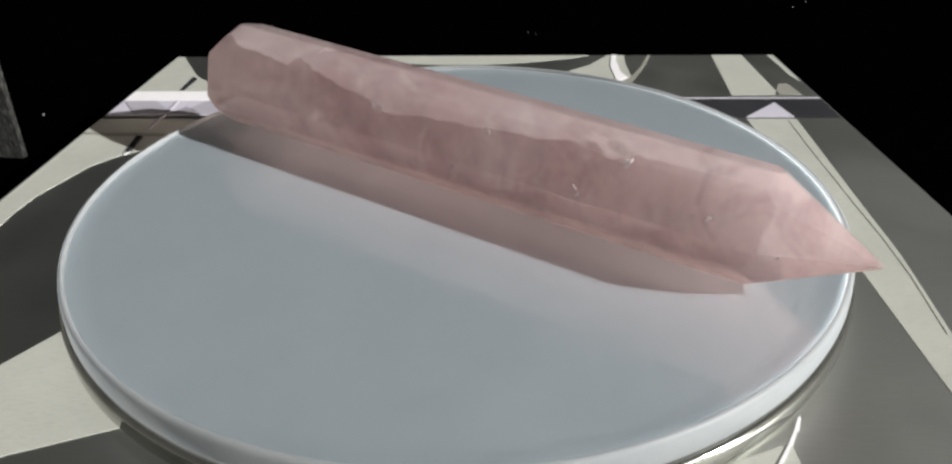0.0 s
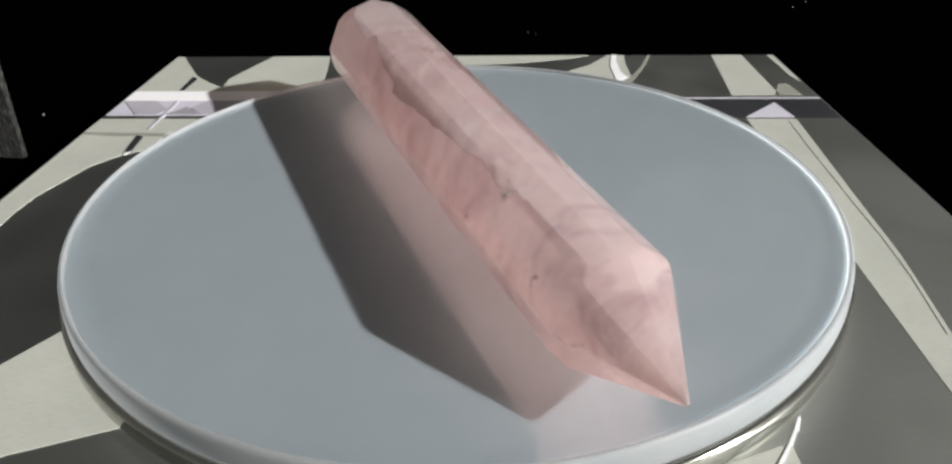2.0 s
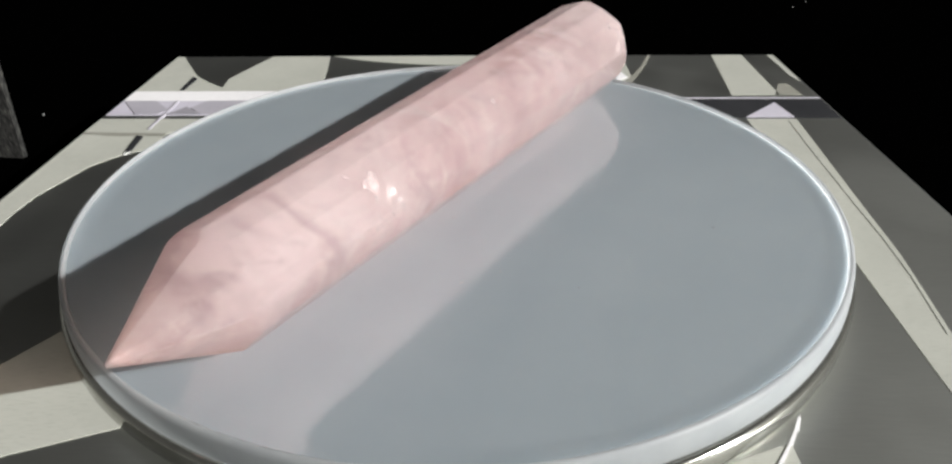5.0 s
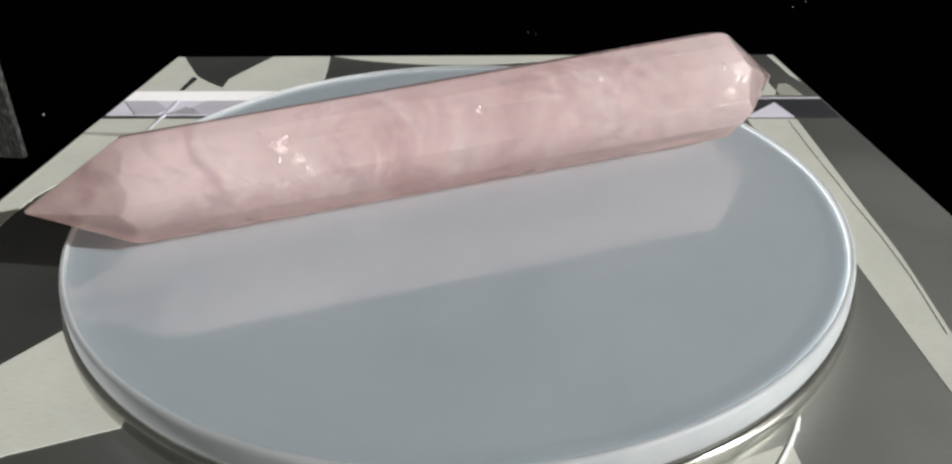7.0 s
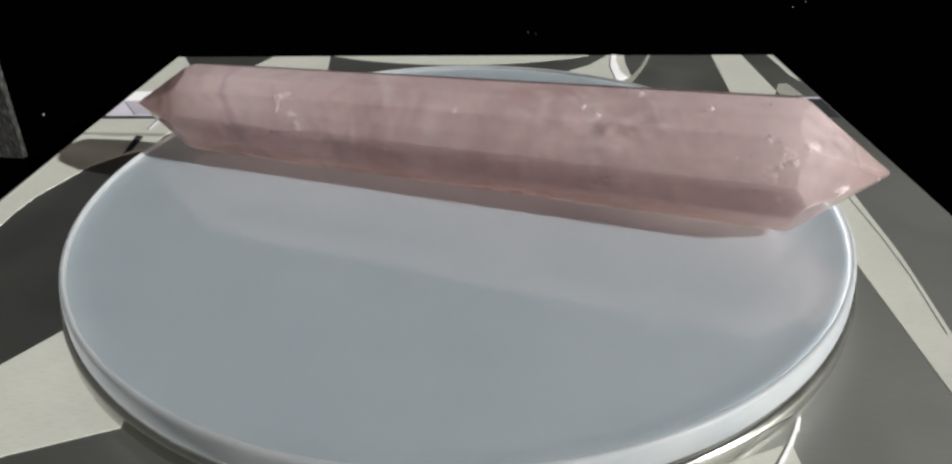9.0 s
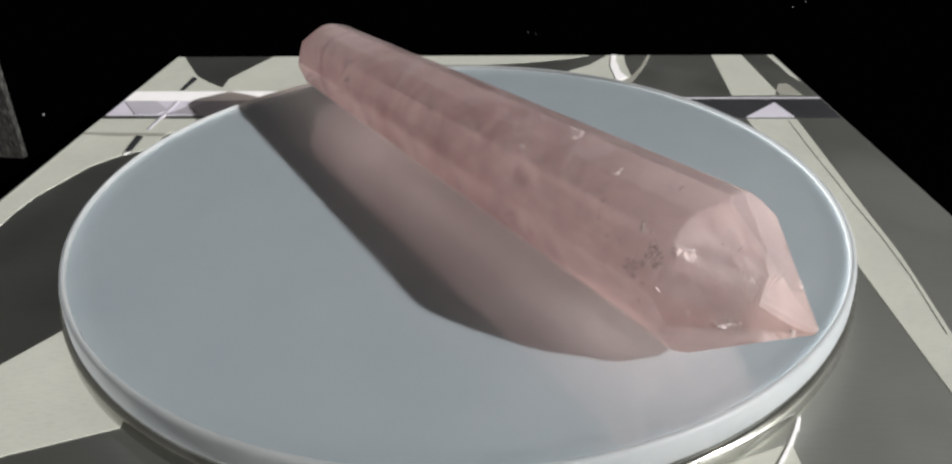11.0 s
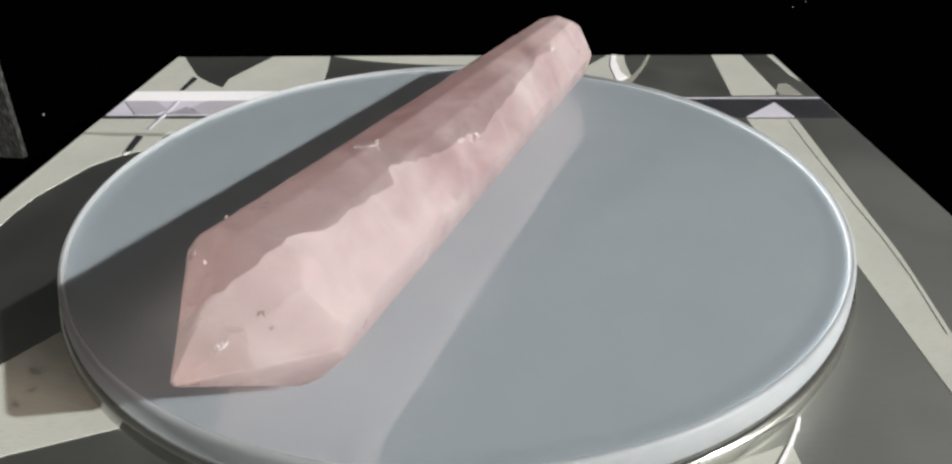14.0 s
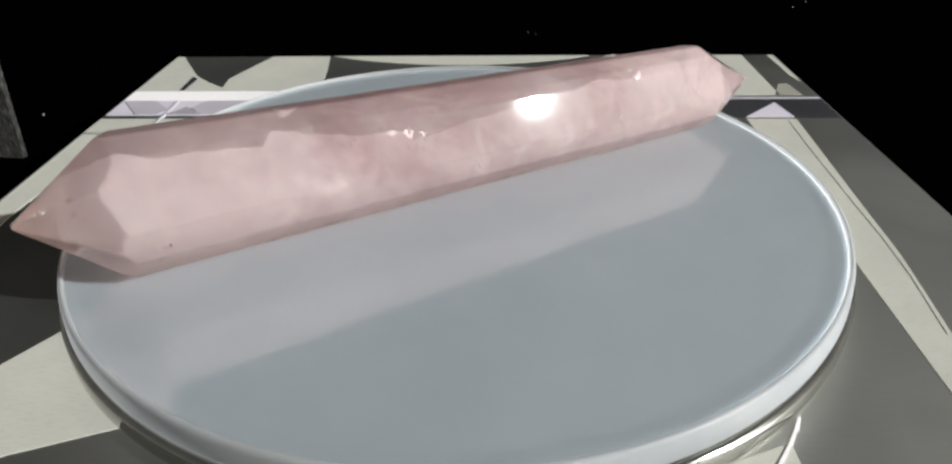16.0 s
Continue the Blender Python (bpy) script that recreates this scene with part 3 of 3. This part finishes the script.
def crystal_flakes():
    """Small bright fracture faces between core and skin, in loose clusters."""
    rng = random.Random(5)
    bm = bmesh.new()
    # share of the length, degrees round the axis, half width in millimetres, how many
    clusters = [(0.279, 48, 5.0, 26), (0.288, 92, 3.2, 12), (0.233, 137, 2.2, 14), (0.269, 85, 4.2, 16), (0.887, 68, 5.0, 30), (0.860, 16, 1.4, 10), (0.264, 104, 3.2, 12), (0.681, 87, 2.0, 14), (0.719, 104, 1.6, 12), (0.294, -79, 1.2, 10), (0.089, -89, 2.2, 18), (0.193, -109, 1.6, 14), (0.15, -70, 3.0, 14), (0.946, 100, 2.4, 20), (0.591, -53, 3.4, 26), (0.512, -100, 1.8, 14), (0.74, -107, 2.2, 16), (0.45, 110, 5.0, 16), (0.60, 70, 6.0, 16), (0.80, 60, 5.0, 20), (0.93, 20, 3.0, 14), (0.40, 20, 5.0, 10)]
    glints = [(0.863, 49, 0.5, 5), (0.510, 47, 0.6, 7), (0.666, 30, 0.5, 5), (0.681, 38, 0.5, 5), (0.80, 22, 0.7, 5), (0.302, 72, 0.8, 6), (0.254, -34, 1.6, 9), (0.453, -91, 0.8, 6), (0.251, -36, 1.0, 6), (0.713, -1, 2.4, 12), (0.719, 5, 1.8, 8), (0.985, 100, 0.5, 5), (0.965, -49, 1.2, 6), (0.573, -54, 0.7, 6), (0.419, -46, 1.0, 5)]
    length = float(np.linalg.norm(TIP_B - TIP_A)) * U
    for n0, (f0, a0, wide, many) in enumerate(clusters + glints):
        bright = n0 >= len(clusters)
        for _ in range(many):
            f = min(0.985, max(0.03, f0 + rng.gauss(0, 0.0006 * wide / length)))
            ang = radians(a0) + rng.gauss(0, 0.0006 * wide / 0.0105)
            p = Vector(inside_point(f, ang, rng.uniform(0.986, 0.992))) * U
            out = facet_normal(p)
            lean = 0.22 if bright else 0.7
            m = Matrix.Translation(p) @ (out + Vector((rng.gauss(0, lean), rng.gauss(0, lean), rng.gauss(0, lean)))).to_track_quat("Z", "Y").to_matrix().to_4x4() @ pose(0, 0, 0, 0, 0, rng.uniform(0, 360))
            long = rng.uniform(0.0003, 0.0009) if bright else 0.00012 + 0.0007 * rng.random() ** 3
            thin = long * rng.uniform(0.12, 0.4)
            n = 8
            ring = [Vector((math.cos(6.283 * k / n) * long * rng.uniform(0.5, 1.3), math.sin(6.283 * k / n) * thin * rng.uniform(0.3, 1.5), rng.uniform(-1, 1) * 0.00005)) for k in range(n)]
            lo = [bm.verts.new(m @ (v + Vector((0, 0, -0.00003)))) for v in ring]
            hi = [bm.verts.new(m @ (v * 0.8 + Vector((0, 0, 0.00003)))) for v in ring]
            bm.faces.new(hi)
            bm.faces.new(lo[::-1])
            for k in range(n):
                bm.faces.new((lo[k], lo[(k + 1) % n], hi[(k + 1) % n], hi[k]))
    return bm


def crystal_patches():
    """Crumpled healed fractures: small rough sheets with torn outlines that lie under the skin."""
    rng = random.Random(21)
    bm = bmesh.new()
    for f0, a0, wide in ((0.279, 46, 2.3), (0.293, 62, 1.5), (0.268, 84, 1.8), (0.713, -2, 1.5), (0.722, 8, 1.0), (0.252, -35, 1.0), (0.885, 60, 2.2), (0.868, 76, 1.8), (0.905, 50, 1.6), (0.946, 98, 1.5), (0.590, -52, 1.4), (0.61, -48, 1.1), (0.512, -98, 1.0), (0.68, 90, 1.2), (0.10, -86, 1.2)):
        n = 12
        grid = {}
        seed = Vector((f0 * 91.0, a0 * 0.37, wide))
        for i in range(n + 1):
            for j in range(n + 1):
                u, v = 2 * i / n - 1, 2 * j / n - 1
                edge = math.hypot(u, v) + 0.55 * noise.noise(seed + Vector((u * 1.6, v * 1.6, 0)))
                if edge > 0.85:
                    continue
                f = f0 + (u * wide + rng.gauss(0, 0.05)) * 0.001 / 0.157
                ang = radians(a0) + (v * wide * 0.8 + rng.gauss(0, 0.05)) * 0.001 / 0.0105
                share = 0.986 + 0.005 * noise.noise(seed + Vector((u * 4.0, v * 4.0, 3.0)))
                grid[i, j] = bm.verts.new(Vector(inside_point(f, ang, share)) * U)
        for i, j in list(grid):
            quad = [(i, j), (i + 1, j), (i + 1, j + 1), (i, j + 1)]
            if all(q in grid for q in quad) and rng.random() < 0.72:
                bm.faces.new([grid[q] for q in quad])
    bmesh.ops.delete(bm, geom=[v for v in bm.verts if not v.link_faces], context="VERTS")
    return bm


def crystal_specks():
    """Small dark mineral specks just under the skin."""
    rng = random.Random(8)
    bm = bmesh.new()
    for f0, a0, wide, many in ((0.518, 49, 0.5, 3), (0.857, 10, 0.8, 4), (0.935, -49, 0.6, 3), (0.937, -66, 0.6, 3), (0.657, -49, 1.6, 9), (0.866, 46, 0.6, 3), (0.337, 8, 1.0, 5), (0.867, -108, 1.6, 7), (0.554, 19, 0.9, 4), (0.698, 99, 1.2, 5), (0.516, 128, 1.4, 6), (0.60, 124, 1.4, 6), (0.688, 100, 1.2, 5)):
        for _ in range(many):
            f = f0 + rng.gauss(0, 0.0006 * wide / 0.157)
            p = Vector(inside_point(f, radians(a0) + rng.gauss(0, 0.0006 * wide / 0.0105), 0.989)) * U
            m = Matrix.Translation(p) @ facet_normal(p).to_track_quat("Z", "Y").to_matrix().to_4x4() @ pose(0, 0, 0, 0, 0, rng.uniform(0, 360)) @ Matrix.Diagonal((rng.uniform(1, 3), rng.uniform(0.5, 1.2), 0.25, 1))
            bmesh.ops.create_icosphere(bm, subdivisions=1, radius=rng.uniform(0.00007, 0.0002), matrix=m)
    return bm


def crystal_thing():
    c = new("crystal_point")
    c.location = (0, 0, Z0 + 0.0002)
    tagged(c, "polished double-pointed pink rose quartz crystal lying on disc", "crystal")
    skin = part("polished_skin", crystal_shell(), SHELL, c, "clear polished facets with two points")
    skin.visible_shadow = False
    body, normals = crystal_core()
    core = part("milky_core", body, CORE, c, "cloudy pink inside", smooth=True)
    core.data.normals_split_custom_set_from_vertices(normals)
    part("hazy_layer", crystal_shell(0.0014, 0.0003), HAZE, c, "thin pink haze under the facets")
    tagged(part("fracture_veil", crystal_flakes(), FLAKE, c, "bright little fractures"), kind="stuff")
    tagged(part("healed_fracture", crystal_patches(), FLAKE, c, "crumpled pale healed fractures"), kind="stuff")
    tagged(part("mineral_scatter", crystal_specks(), SPECK, c, "tiny brown mineral specks"), kind="stuff")
    return c


crystal = crystal_thing()


# ---- movement: disc and crystal turn together ----
def turn_angle(t):
    u = t / 16.0
    return -math.degrees(0.3237 * t - 0.4358 * u * (1 - u) - 0.2597 * u * (1 - u) * (1 - 2 * u))


def motions():
    rows = [(k * 0.5, pose(0, 0, Z0, 0, 0, turn_angle(k * 0.5))) for k in range(33)]
    walk(disc, rows)
    walk(crystal, [(t, pose(0, 0, 0.0002) @ m) for t, m in rows])


motions()
